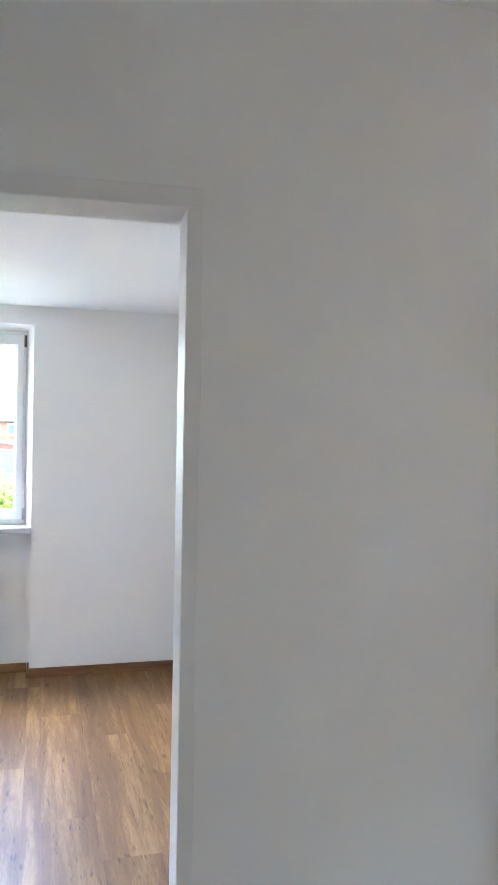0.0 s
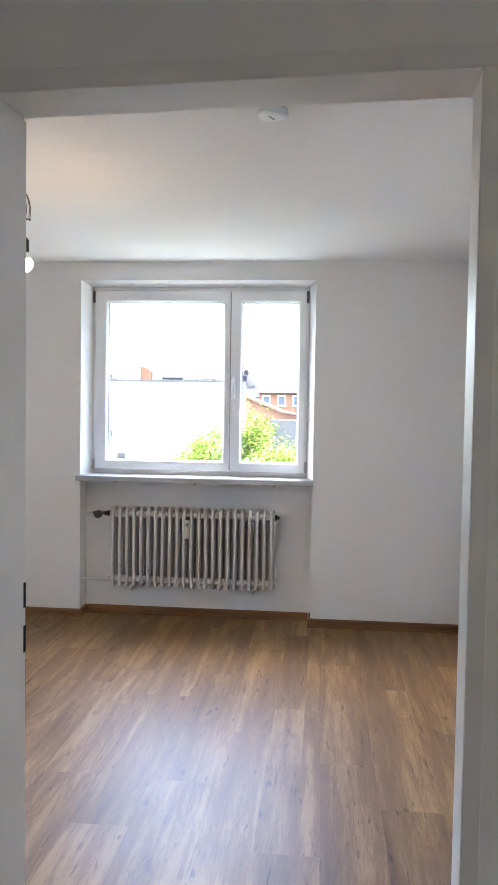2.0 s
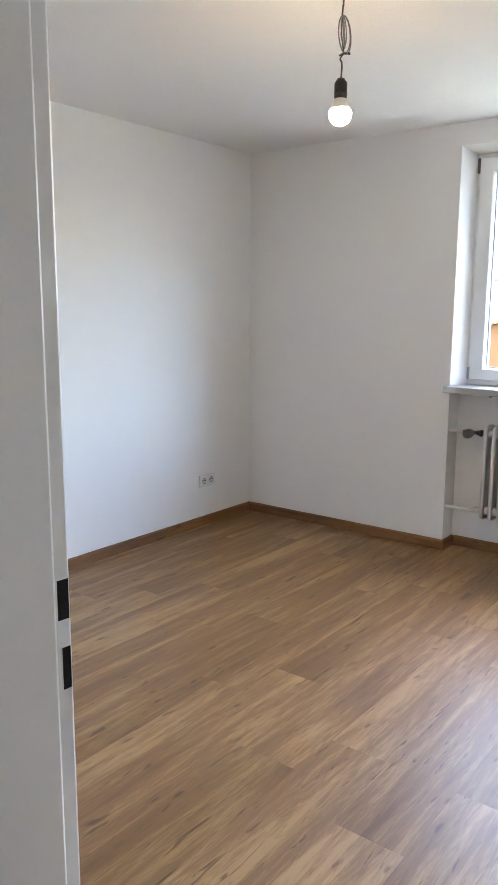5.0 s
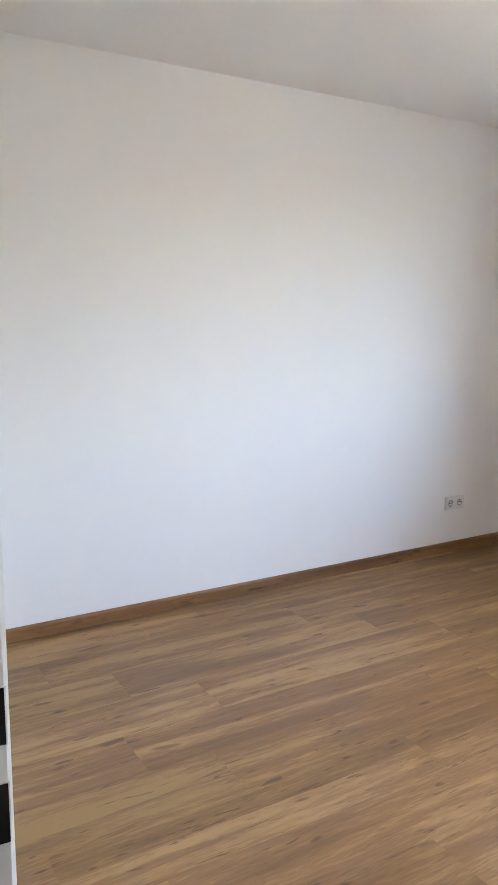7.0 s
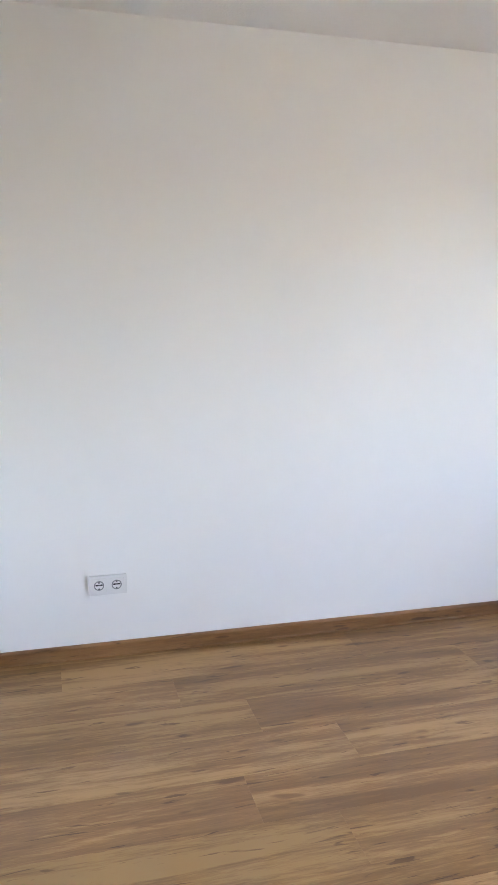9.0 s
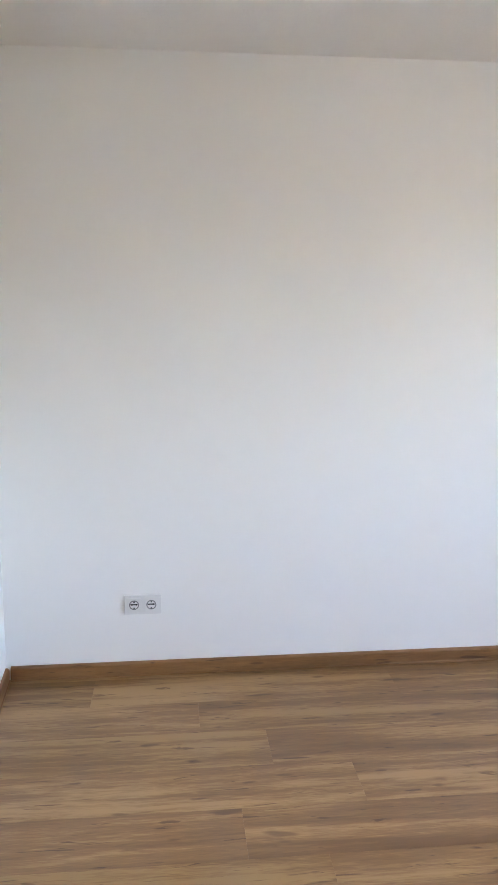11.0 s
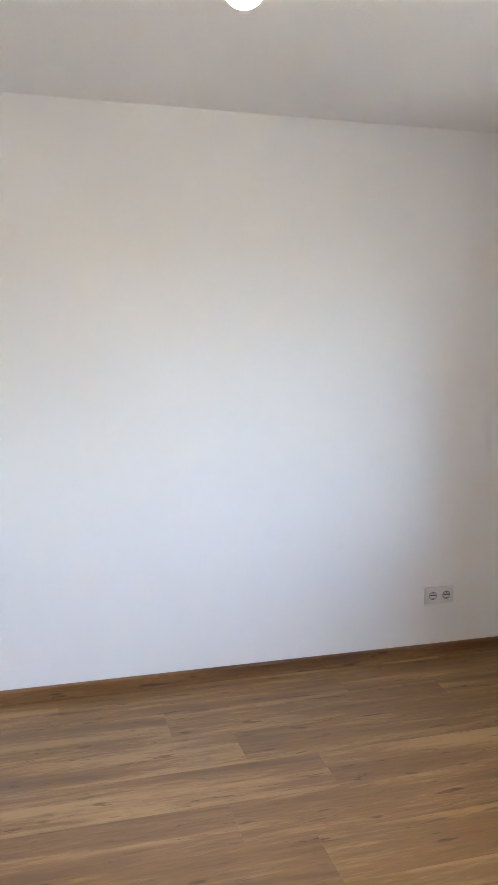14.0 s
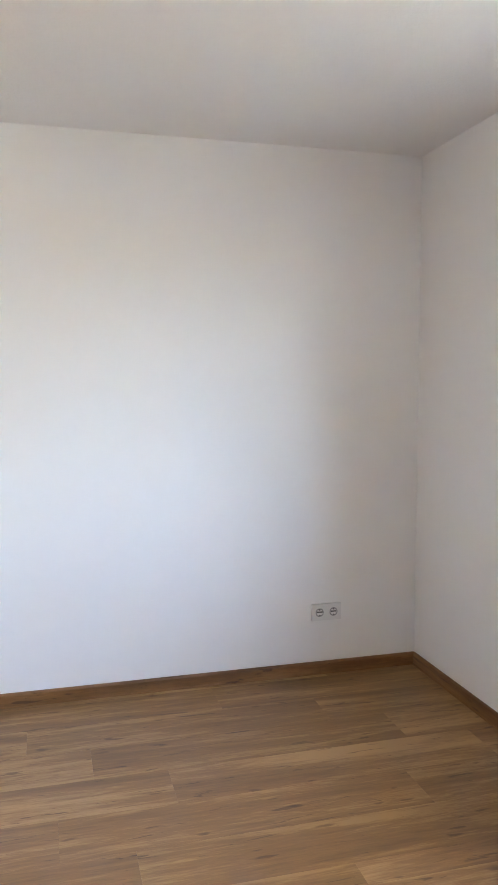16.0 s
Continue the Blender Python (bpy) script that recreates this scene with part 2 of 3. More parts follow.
def turned(profile, centre, axis="z", sides=24, bm=None):
    """A turned body: (radius, height) pairs about an axis through a centre."""
    bm = bm or bmesh.new()
    put = {"z": lambda r, s, h: (r, s, h), "x": lambda r, s, h: (h, r, s), "y": lambda r, s, h: (r, h, s)}[axis]
    rings = []
    for r, h in profile:
        rings.append([bm.verts.new(Vector(centre) + Vector(put(r * math.cos(a), r * math.sin(a), h))) for a in [2 * math.pi * k / sides for k in range(sides)]])
    for one, two in zip(rings, rings[1:]):
        for k in range(sides):
            f = bm.faces.new((one[k], one[(k + 1) % sides], two[(k + 1) % sides], two[k]))
            f.smooth = True
    bm.faces.new(rings[0][::-1])
    bm.faces.new(rings[-1])
    return bm


def thing(name, label, category, group="", at=(0, 0, 0)):
    ob = new(name)
    ob.empty_display_size = 0.1
    ob.location = at
    return tagged(ob, label, category, group)


def structure(name, bm, material, label, category):
    return tagged(part(name, bm, material), label, category, kind="structure")


# ---- the rooms' shell ----
H = 2.477                      # ceiling
WEST, EAST = -3.047, 1.18       # side walls of the room
NORTH, NICHE = 5.166, 5.310    # window wall and the recess under the sill
WL, WR = -1.551, 0.066         # window recess
GLAZE = 5.304                  # inner face of the window
HALL, SOUTH = 1.290, 1.414     # the door wall's two faces at the middle of the door
SOUTH_W = 1.292               # the same wall where it meets the west wall
SKEW = radians(3.6)            # the door wall stands a little out of square
DL, DR, DH = -0.445, 0.364, 2.021   # clear opening of the door frame
HX0, HX1, HY0 = -1.5, 2.7, -1.7     # hall

structure("wall_west", box((WEST - 0.2, 1.1, 0), (WEST, 5.6, H)), WALL, "smooth white painted wall with a double socket at each end", "wall")
structure("wall_east", box((EAST, 1.1, 0), (EAST + 0.2, 5.6, H)), WALL, "smooth white painted wall beside the window", "wall")

bm = bmesh.new()
S = 0.046
top = 2.353
box((WEST, NORTH, 0), (WL, 5.56, H), bm)
box((WR, NORTH, 0), (EAST, 5.56, H), bm)
box((WL, NORTH, top), (WR, 5.56, H), bm)
box((WL, NICHE, 0), (WR, 5.56, 0.968), bm)
prism([(WL, NORTH), (WL + S, GLAZE + 0.003), (WL + S, 5.56), (WL, 5.56)], "z", 0.968, top, bm)
prism([(WR, NORTH), (WR - S, GLAZE + 0.003), (WR - S, 5.56), (WR, 5.56)], "z", 0.968, top, bm)
prism([(NORTH, top), (GLAZE + 0.003, top - 0.03), (5.56, top - 0.03), (5.56, top)], "x", WL + 0.001, WR - 0.001, bm)
structure("wall_north", bm, WALL, "white plastered window wall with a radiator recess", "wall")

FL, FR, FH = DL - 0.029, DR + 0.029, DH + 0.037
bm = bmesh.new()
OFF = math.tan(SKEW) * (FR - FL) / 2
HL, HR, SL, SR = HALL + OFF, HALL - OFF, SOUTH + OFF, SOUTH - OFF
prism([(WEST, SOUTH_W - 0.14), (FL, HL), (FL, SL), (WEST, SOUTH_W)], "z", 0, H, bm)
box((FR, HR, 0), (EAST, SR, H), bm)
prism([(FL, HL), (FR, HR), (FR, SR), (FL, SL)], "z", FH, H, bm)
structure("wall_south", bm, WALL, "white painted wall around the steel door frame", "wall")

structure("ceiling", box((WEST - 0.2, HALL, H), (EAST + 0.2, 5.6, H + 0.2)), CEILING, "white woodchip-papered ceiling with a bare bulb", "ceiling")
structure("ceiling_hall", box((HX0 - 0.2, HY0 - 0.2, H), (HX1 + 0.2, HALL, H + 0.2)), CEILING, "plain white hall ceiling", "ceiling")

# the hall behind the door wall
bm = bmesh.new()
box((EAST + 0.001, HR, 0), (HX1, HR + 0.12, H), bm)
structure("wall_hall_end", bm, WALL, "plain white hall wall beyond the room", "wall")
structure("wall_hall_west", box((HX0 - 0.2, HY0, 0), (HX0, HL, H)), WALL, "plain white hall wall", "wall")
# the gap in this unseen wall is added to let daylight into the hall
bm = bmesh.new()
box((HX1, HY0, 0), (HX1 + 0.2, -0.8, H), bm)
box((HX1, -0.1, 0), (HX1 + 0.2, HALL + 0.12, H), bm)
box((HX1, -0.8, 0), (HX1 + 0.2, -0.1, 0.5), bm)
box((HX1, -0.8, 1.2), (HX1 + 0.2, -0.1, H), bm)
structure("wall_hall_east", bm, WALL, "plain white hall wall with an added daylight opening", "wall")
bm = bmesh.new()
box((HX0 - 0.2, HY0 - 0.2, 0), (HX1 + 0.2, HY0, H), bm)
structure("wall_hall_back", bm, WALL, "plain white hall wall", "wall")

# ---- door frame ----
door = tagged(thing("door_frame", "white enamelled steel door frame without a door leaf", "door frame"), kind="structure")
LIN, REB, END = 1.401, 0.008, 1.426
for name, x, s in (("jamb", DL, -1), ("jamb", DR, 1)):
    outline = [(x, HALL - 0.0005), (x, LIN - 0.004), (x + s * 0.003, LIN), (x + s * REB, LIN + 0.001), (x + s * REB, END - 0.004), (x + s * (REB + 0.003), END),
               (x + s * 0.062, END), (x + s * 0.062, SOUTH + 0.001), (x + s * 0.059, SOUTH - 0.002), (x + s * 0.059, HALL + 0.002), (x + s * 0.030, HALL + 0.0015), (x + s * 0.030, HALL - 0.0008), (x + s * 0.0285, HALL - 0.0016), (x + s * 0.002, HALL - 0.0020)]
    part(name, prism(outline, "z", 0, DH), ENAMEL, door)
outline = [(HALL - 0.0004, DH), (LIN - 0.004, DH), (LIN, DH + 0.003), (LIN + 0.001, DH + REB), (END - 0.004, DH + REB), (END - 0.0005, DH + REB + 0.003), (END - 0.0005, DH + 0.045),
           (SOUTH + 0.001, DH + 0.045), (SOUTH - 0.002, DH + 0.059), (HALL + 0.002, DH + 0.059), (HALL + 0.0015, DH + 0.038), (HALL - 0.0007, DH + 0.038), (HALL - 0.0015, DH + 0.0365), (HALL - 0.0019, DH + 0.002)]
part("head", prism(outline, "x", DL - 0.0302, DR + 0.0302), ENAMEL, door)
for z0, z1, y0 in ((1.092, 1.141, LIN + 0.006), (1.004, 1.057, LIN + 0.010)):
    plate = part("strike_plate", box((DL - REB - 0.002, y0 - 0.0015, z0 - 0.0015), (DL - REB + 0.0003, END - 0.002, z1 + 0.0015), bevel=0.0005, seg=1), ENAMEL, door)
    # solid black block, a little proud, in place of a shaded hollow
    part("strike_hole", box((DL - REB - 0.001, y0, z0), (DL - REB + 0.0012, END - 0.004, z1)), DARK, plate, "black block painted as the latch hole's shade")

door.matrix_basis = pose((DL + DR) / 2, HALL, 0, 0, 0, -math.degrees(SKEW)) @ pose(-(DL + DR) / 2, -HALL, 0)

# ---- window ----
window = tagged(thing("window_1", "white plastic two-sash window over a bright courtyard", "window"), kind="structure")
WX0, WX1, WZ0, WZ1 = WL + S, WR - S, 1.008, 2.323


def ring(x0, x1, z0, z1, gx0, gx1, gz0, gz1, y0, y1, chamfer=0.012):
    """A frame of four mitred bars with a sloped inner edge towards the room."""
    bm = bmesh.new()
    loops = []
    for y, ex, inn in ((y1, 0, 0), (y0 + 0.004, 0, 0), (y0, 0.004, 0), (y0, 0, 1), (y0 + 0.004, 0, 2), (y0 + 0.016, 0, 3), (y1, 0, 3)):
        if inn == 0:
            a = (x0 + ex, x1 - ex, z0 + ex, z1 - ex)
        else:
            k = {1: chamfer, 2: chamfer - 0.004, 3: 0.0}[inn]
            a = (gx0 - k, gx1 + k, gz0 - k, gz1 + k)
        loops.append([bm.verts.new(c) for c in ((a[0], y, a[2]), (a[1], y, a[2]), (a[1], y, a[3]), (a[0], y, a[3]))])
    for one, two in zip(loops, loops[1:] + loops[:1]):
        for k in range(4):
            bm.faces.new((one[k], one[(k + 1) % 4], two[(k + 1) % 4], two[k]))
    return bm


part("window_frame", ring(WX0, WX1, WZ0, WZ1, WX0 + 0.045, WX1 - 0.045, WZ0 + 0.05, WZ1 - 0.045, GLAZE, GLAZE + 0.07), PVC, window)
MID = -0.522
for x0, x1, g0, g1 in ((WX0 + 0.016, MID - 0.0025, -1.399, -0.574), (MID + 0.0025, WX1 - 0.016, -0.441, -0.053)):
    sash = part("sash", ring(x0, x1, 1.038, 2.300, g0, g1, 1.113, 2.218, GLAZE - 0.016, GLAZE + 0.062), PVC, window)
    part("gasket", ring(g0 - 0.002, g1 + 0.002, 1.111, 2.220, g0 + 0.003, g1 - 0.003, 1.116, 2.215, GLAZE + 0.012, GLAZE + 0.03, 0.001), GASKET, sash)
    pane = part("pane", box((g0 - 0.004, GLAZE + 0.020, 1.109), (g1 + 0.004, GLAZE + 0.024, 2.222)), GLASS, sash, "grey glass pane that dims the view outside")
    # no shadow: the tint dims the view and leaves the daylight whole
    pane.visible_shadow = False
part("seam", box((MID - 0.0022, GLAZE - 0.010, 1.046), (MID + 0.0022, GLAZE + 0.001, 2.292)), GASKET, window, "dark seam between the sashes")
for x, z0, z1, mat, lab in ((WX0 + 0.010, 2.215, 2.297, GREY, "dark upper hinge cover"), (WX1 - 0.010, 2.215, 2.297, GREY, "dark upper hinge cover"),
                            (WX0 + 0.010, 1.042, 1.112, SILL, "pale grey lower hinge"), (WX1 - 0.010, 1.042, 1.122, SILL, "pale grey lower hinge")):
    part("hinge", tube([(x, GLAZE - 0.012, z0), (x, GLAZE - 0.012, z0 + 0.004), (x, GLAZE - 0.012, z1 - 0.004), (x, GLAZE - 0.012, z1)], [0.007, 0.009, 0.009, 0.007]), mat, window, lab)
grip = part("handle", box((-0.505, GLAZE - 0.026, 1.675), (-0.477, GLAZE - 0.0165, 1.715), bevel=0.004), CHROME, window, "brushed steel window handle")
part("lever", tube([(-0.491, GLAZE - 0.028, 1.685), (-0.491, GLAZE - 0.052, 1.685), (-0.491, GLAZE - 0.062, 1.675), (-0.491, GLAZE - 0.062, 1.63), (-0.491, GLAZE - 0.060, 1.562), (-0.491, GLAZE - 0.058, 1.550)],
                   [0.009, 0.009, 0.010, 0.010, 0.009, 0.006], 12), CHROME, grip)

bm = box((WL - 0.009, 5.078, 0.970), (WR + 0.003, NORTH - 0.0005, 1.008), bevel=0.004)
box((WL + 0.0005, NORTH - 0.001, 0.9705), (WR - 0.0005, GLAZE + 0.01, 1.0075), bm)
sill = structure("window_sill", bm, SILL, "pale grey laminate window sill above the radiator", "window sill")
for x in (-1.28, -0.73, -0.19):
    part("bracket", box((x - 0.006, 5.093, 0.962), (x + 0.006, 5.16, 0.9702), bevel=0.001, seg=1), GREY, sill, "small dark sill bracket")


# unseen dark cover on the outer ledge, added to keep bounced light off the ceiling
bm = prism([(5.385, 0.9685), (5.385, 1.008), (5.62, 0.990), (5.625, 0.972), (5.605, 0.9685)], "x", WL + S + 0.001, WR - S - 0.001)
structure("bounce_cut_ledge", bm, ZINC, "unseen dark ledge added to cut light bounced to the ceiling", "window ledge")

# ---- skirting ----
def skirting(a, b, inward, material, name="baseboard"):
    """A skirting board from a to b (x, y) on the floor, with its back to the wall and a soft foot."""
    a, b, n = Vector(a), Vector(b), Vector(inward)
    shape = [(0, 0.0), (0.0185, 0.0), (0.0185, 0.006), (0.0155, 0.010), (0.0150, 0.050), (0.0130, 0.056), (0.0085, 0.0595), (0.0, 0.0600)]
    bm = bmesh.new()
    one = [bm.verts.new((*(a + n * d), z)) for d, z in shape]
    two = [bm.verts.new((*(b + n * d), z)) for d, z in shape]
    for i in range(len(shape)):
        j = (i + 1) % len(shape)
        bm.faces.new((one[i], one[j], two[j], two[i]))
    bm.faces.new(one[::-1])
    bm.faces.new(two)
    return structure(name, bm, material, "dark oak-effect skirting board along the wall", "skirting board")


T = 0.0005
skirting((WEST, SOUTH_W + 0.02), (WEST, NORTH - T), (1, 0), SKIRT_Y)
skirting((WEST + 0.018, NORTH), (WL + 0.0, NORTH), (0, -1), SKIRT_X)
skirting((WL, NORTH - 0.018), (WL, NICHE - T), (1, 0), SKIRT_Y)
skirting((WL + 0.018, NICHE), (WR - 0.018, NICHE), (0, -1), SKIRT_X)
skirting((WR, NICHE - T), (WR, NORTH - 0.018), (-1, 0), SKIRT_Y)
skirting((WR, NORTH), (EAST - 0.018, NORTH), (0, -1), SKIRT_X)
skirting((EAST, NORTH - T), (EAST, SR + T), (-1, 0), SKIRT_Y)
skirting((FL - 0.035, SL), (WEST + 0.018, SOUTH_W), (0, 1), SKIRT_X)
skirting((FR + 0.035, SR), (EAST - 0.018, SR), (0, 1), SKIRT_X)

# ---- radiator ----
radiator = thing("radiator", "white steel column radiator in the recess under the window", "radiator")
PITCH, RX, RY, RD = 0.0503, -1.312, 5.134, 0.150
ZB, ZT = 0.285, 0.740
loop = []
for k in range(33):
    a = math.pi * k / 16
    y, z = -math.cos(a) * (RD / 2 - 0.011), math.sin(a)
    loop.append((0, RY + RD / 2 + y, (ZT + 0.028 + 0.012 * z) if z >= 0 else (ZB - 0.028 + 0.018 * z)))
column = tube(loop[:-1], 0.0115, 10, closed=True, side=(1, 0, 0))
tube([(0, RY + RD / 2, ZB - 0.045), (0, RY + RD / 2, ZB - 0.02), (0, RY + RD / 2, ZT + 0.02), (0, RY + RD / 2, ZT + 0.04)], [0.006, 0.0115, 0.0115, 0.006], 8, column)
for z in (ZB, ZT):
    join(column, box((-0.012, RY + 0.010, z - 0.030), (0.012, RY + RD - 0.010, z + 0.030), bevel=0.009, seg=3))
join(column, box((-0.0065, RY + 0.012, ZB - 0.01), (0.0065, RY + RD - 0.012, ZT + 0.01), bevel=0.002, seg=1))
first = part("section", column, RADIATOR, radiator)
first.location = (RX, 0, 0)
for k in range(1, 23):
    o = new("section", first.data)
    o.parent = radiator
    o.location = (RX + k * PITCH, 0, 0)
for z in (ZB, ZT):
    part("hub", tube([(RX - 0.02, RY + 0.045, z), (RX - 0.012, RY + 0.045, z), (RX + 22 * PITCH + 0.012, RY + 0.045, z), (RX + 22 * PITCH + 0.022, RY + 0.045, z)], [0.018, 0.024, 0.024, 0.018], 16), RADIATOR, radiator)
end = RX + 22 * PITCH
part("plug", turned([(0.019, 0), (0.021, 0.004), (0.021, 0.012), (0.013, 0.014), (0.011, 0.030), (0.006, 0.032)], (end + 0.02, RY + 0.045, ZT), "x", 12), BLACK, radiator, "black bleeder plug")
part("cap", turned([(0.020, 0), (0.025, 0.004), (0.025, 0.014), (0.014, 0.022)], (end + 0.018, RY + 0.045, ZB), "x", 8), RADIATOR, radiator)
py = RY + 0.045
valve = part("valve", turned([(0.013, 0), (0.015, 0.004), (0.015, 0.020), (0.020, 0.022), (0.020, 0.034), (0.012, 0.036)], (RX - 0.066, py, ZT), "x", 12), BLACK, radiator, "black thermostat valve")
part("thermostat_head", turned([(0.015, -0.080), (0.024, -0.075), (0.0275, -0.062), (0.0275, -0.030), (0.022, -0.012), (0.016, -0.002)], (RX - 0.098, py, ZT - 0.002), "y", 16), GREY, valve, "grey ribbed thermostat head")
part("valve_nut", tube([(RX - 0.145, py, ZT), (RX - 0.075, py, ZT)], 0.012, 8), BLACK, valve)
part("feed_pipe", tube([(WL, py, ZT), (RX - 0.10, py, ZT)], 0.0105, 12), PIPE, radiator)
ret = part("return_pipe", tube([(WL, py, ZB - 0.012), (RX - 0.05, py, ZB - 0.012)], 0.0105, 12), PIPE, radiator)
part("union_nut", turned([(0.014, 0), (0.019, 0.003), (0.019, 0.022), (0.015, 0.026), (0.015, 0.036)], (RX - 0.058, py, ZB - 0.006), "x", 6), PIPE, ret)
for z in (ZT, ZB - 0.012):
    part("wall_rosette", turned([(0.021, 0.0), (0.021, 0.003), (0.013, 0.007)], (WL + 0.0005, py, z), "x", 18), PIPE, radiator)
tagx = RX + 10 * PITCH + PITCH / 2
meter = part("heat_meter", box((tagx - 0.018, RY - 0.016, 0.586), (tagx + 0.018, RY + 0.006, 0.714), bevel=0.004), SOCKET, radiator, "white heat cost meter clipped between columns")
part("display", box((tagx - 0.009, RY - 0.0172, 0.679), (tagx + 0.009, RY - 0.0155, 0.692)), GREY, meter)
part("eyelet", box((tagx - 0.004, RY - 0.0172, 0.666), (tagx + 0.004, RY - 0.0155, 0.673)), BLACK, meter)
part("meter_clip", box((tagx - 0.014, RY + 0.002, 0.709), (tagx + 0.014, RY + 0.02, 0.736), bevel=0.002), BLACK, meter)
kx = RX + 19 * PITCH + PITCH / 2
part("key_tag", box((kx - 0.005, RY + 0.002, 0.66), (kx + 0.004, RY + 0.006, 0.71), bevel=0.001, seg=1), SOCKET, radiator, "thin white hanging key")
for x in (RX + 2.5 * PITCH, RX + 19.5 * PITCH):
    part("wall_bracket", box((x - 0.006, RY + 0.05, 0.20), (x + 0.006, NICHE, 0.212), bevel=0.002), PIPE, radiator)


# ---- sockets ----
def double_socket(y, z):
    ob = thing("wall_socket", "white double power socket low on the wall", "socket", "double sockets on the wall", (WEST, y, z))
    part("frame", box((0, -0.0765, -0.041), (0.012, 0.0765, 0.041), bevel=0.0025, seg=3), SOCKET, ob)
    for dy in (-0.0355, 0.0355):
        plate = part("insert", box((0.0, dy - 0.029, -0.029), (0.0132, dy + 0.029, 0.029), bevel=0.0012), SOCKET, ob)
        # raised grey ring: the shade of the well is put into its colour
        part("well", turned([(0.0205, 0.0), (0.0205, 0.0135), (0.0195, 0.0137)], (0, dy, 0), "x", 28), GASKET, plate, "grey ring painted as the socket well's shade")
        part("bowl", turned([(0.0160, 0.0), (0.0160, 0.0139), (0.0150, 0.0142)], (0, dy, 0), "x", 28), SOCKET, plate)
        for py_ in (-0.0095, 0.0095):
            part("pin_hole", turned([(0.0034, 0.0), (0.0034, 0.0151)], (0, dy + py_, 0.0025), "x", 10), DARK, plate, "black plug painted as the pin hole's shade")
        part("bridge", box((0, dy - 0.0145, 0.0), (0.01485, dy + 0.0145, 0.0055)), GREY, plate)
        for pz in (-0.0135, 0.0135):
            part("earth_clip", box((0, dy - 0.003, pz - 0.003), (0.0151, dy + 0.003, pz + 0.003)), GREY, plate, "metal earth clip")
    return ob


double_socket(4.6915, 0.304)
double_socket(1.8585, 0.310)

# ---- bare bulb on its flex ----
lamp = thing("pendant_bulb", "lit bare bulb in a black holder on tangled flex", "pendant lamp")
LX, LY = -1.203, 3.285
CX, CY, CZ = -1.173, 3.230, 2.097


def hang(dx, dy, drop):
    """A place on the flex, which leans from its hook towards the bulb."""
    lean = min(drop / 0.262, 1.0)
    return (LX + dx + (CX - LX - 0.021) * lean, LY + dy + (CY - LY) * lean, H - drop)


part("hook", tube([hang(0, 0, 0), hang(0, 0, 0.012), hang(0.002, 0, 0.022)], [0.004, 0.003, 0.003], 8), WIRE_GREY, lamp)
part("cable", tube([hang(*p) for p in ((0, 0, 0.018), (0.001, 0, 0.07), (0.006, -0.002, 0.12), (0.016, 0, 0.16), (0.021, 0, 0.186), (0.012, 0, 0.196),
                    (0.010, 0, 0.203), (0.018, 0, 0.215), (0.021, 0, 0.235))] + [(CX, CY, CZ + 0.11)], 0.0028, 8), WIRE, lamp)
for w, d, lo in ((0.030, 0.006, 0.185), (0.018, -0.006, 0.170), (0.042, 0.002, 0.192), (0.010, 0.004, 0.165)):
    pts = []
    for k in range(15):
        a = 2 * math.pi * k / 15
        f = 0.5 - 0.5 * math.cos(a)
        pts.append(hang(0.004 + f * 0.014 + w * 0.5 * math.sin(a) + w * 0.35 * f, d * math.sin(a) * 2, 0.055 + (lo - 0.055) * f))
    part("wire_loop", tube(pts, 0.0019, 6, closed=True, side=(0, 1, 0)), WIRE_GREY, lamp, "loose grey wire loop")
part("wire_tie", tube([hang(0.008, -0.006, 0.192), hang(0.022, -0.004, 0.187), hang(0.036, 0.003, 0.188), hang(0.044, 0.002, 0.190)], [0.003, 0.003, 0.003, 0.0045], 8), WIRE, lamp)
holder = part("bulb_holder", turned([(0.004, 0.066), (0.012, 0.064), (0.015, 0.058), (0.0205, 0.052), (0.0215, 0.048), (0.0215, 0.004), (0.020, 0.0)][::-1], (CX, CY, CZ + 0.048), "z", 24), BLACK, lamp, "black plastic bulb holder")
part("holder_ring", turned([(0.0212, 0), (0.0225, 0.002), (0.0225, 0.006), (0.0212, 0.008)], (CX, CY, CZ + 0.060), "z", 24), BLACK, holder)
part("bulb_collar", turned([(0.0165, 0.034), (0.020, 0.030), (0.025, 0.018), (0.030, 0.004), (0.0325, -0.002)][::-1], (CX, CY, CZ + 0.0175), "z", 24), COLLAR, lamp, "white plastic bulb collar")
globe = [(0.0325, 0.0155)] + [(0.0380 * math.cos(a), 0.0380 * math.sin(a) * 0.98) for a in [radians(d) for d in (14, 0, -15, -30, -45, -60, -75, -87)]]
part("bulb", turned(globe[::-1], (CX, CY, CZ), "z", 28), BULB, lamp, "glowing frosted bulb")

# ---- smoke detector ----
det = thing("smoke_detector", "round white smoke detector on the ceiling", "smoke detector")
SX, SY = -0.055, 2.54
part("base", turned([(0.047, 0), (0.049, -0.003), (0.049, -0.012), (0.042, -0.014)][::-1], (SX, SY, H), "z", 36), PVC, det)
# dark drum gives the gap its shade by colour
part("vent_gap", turned([(0.040, -0.013), (0.040, -0.022)][::-1], (SX, SY, H), "z", 30), GREY, det, "dark grey drum toned as the inlet's shade")
cover = part("cover", turned([(0.044, -0.020), (0.050, -0.023), (0.051, -0.036), (0.048, -0.042), (0.030, -0.0435), (0.004, -0.044)][::-1], (SX, SY, H), "z", 36), PVC, det)
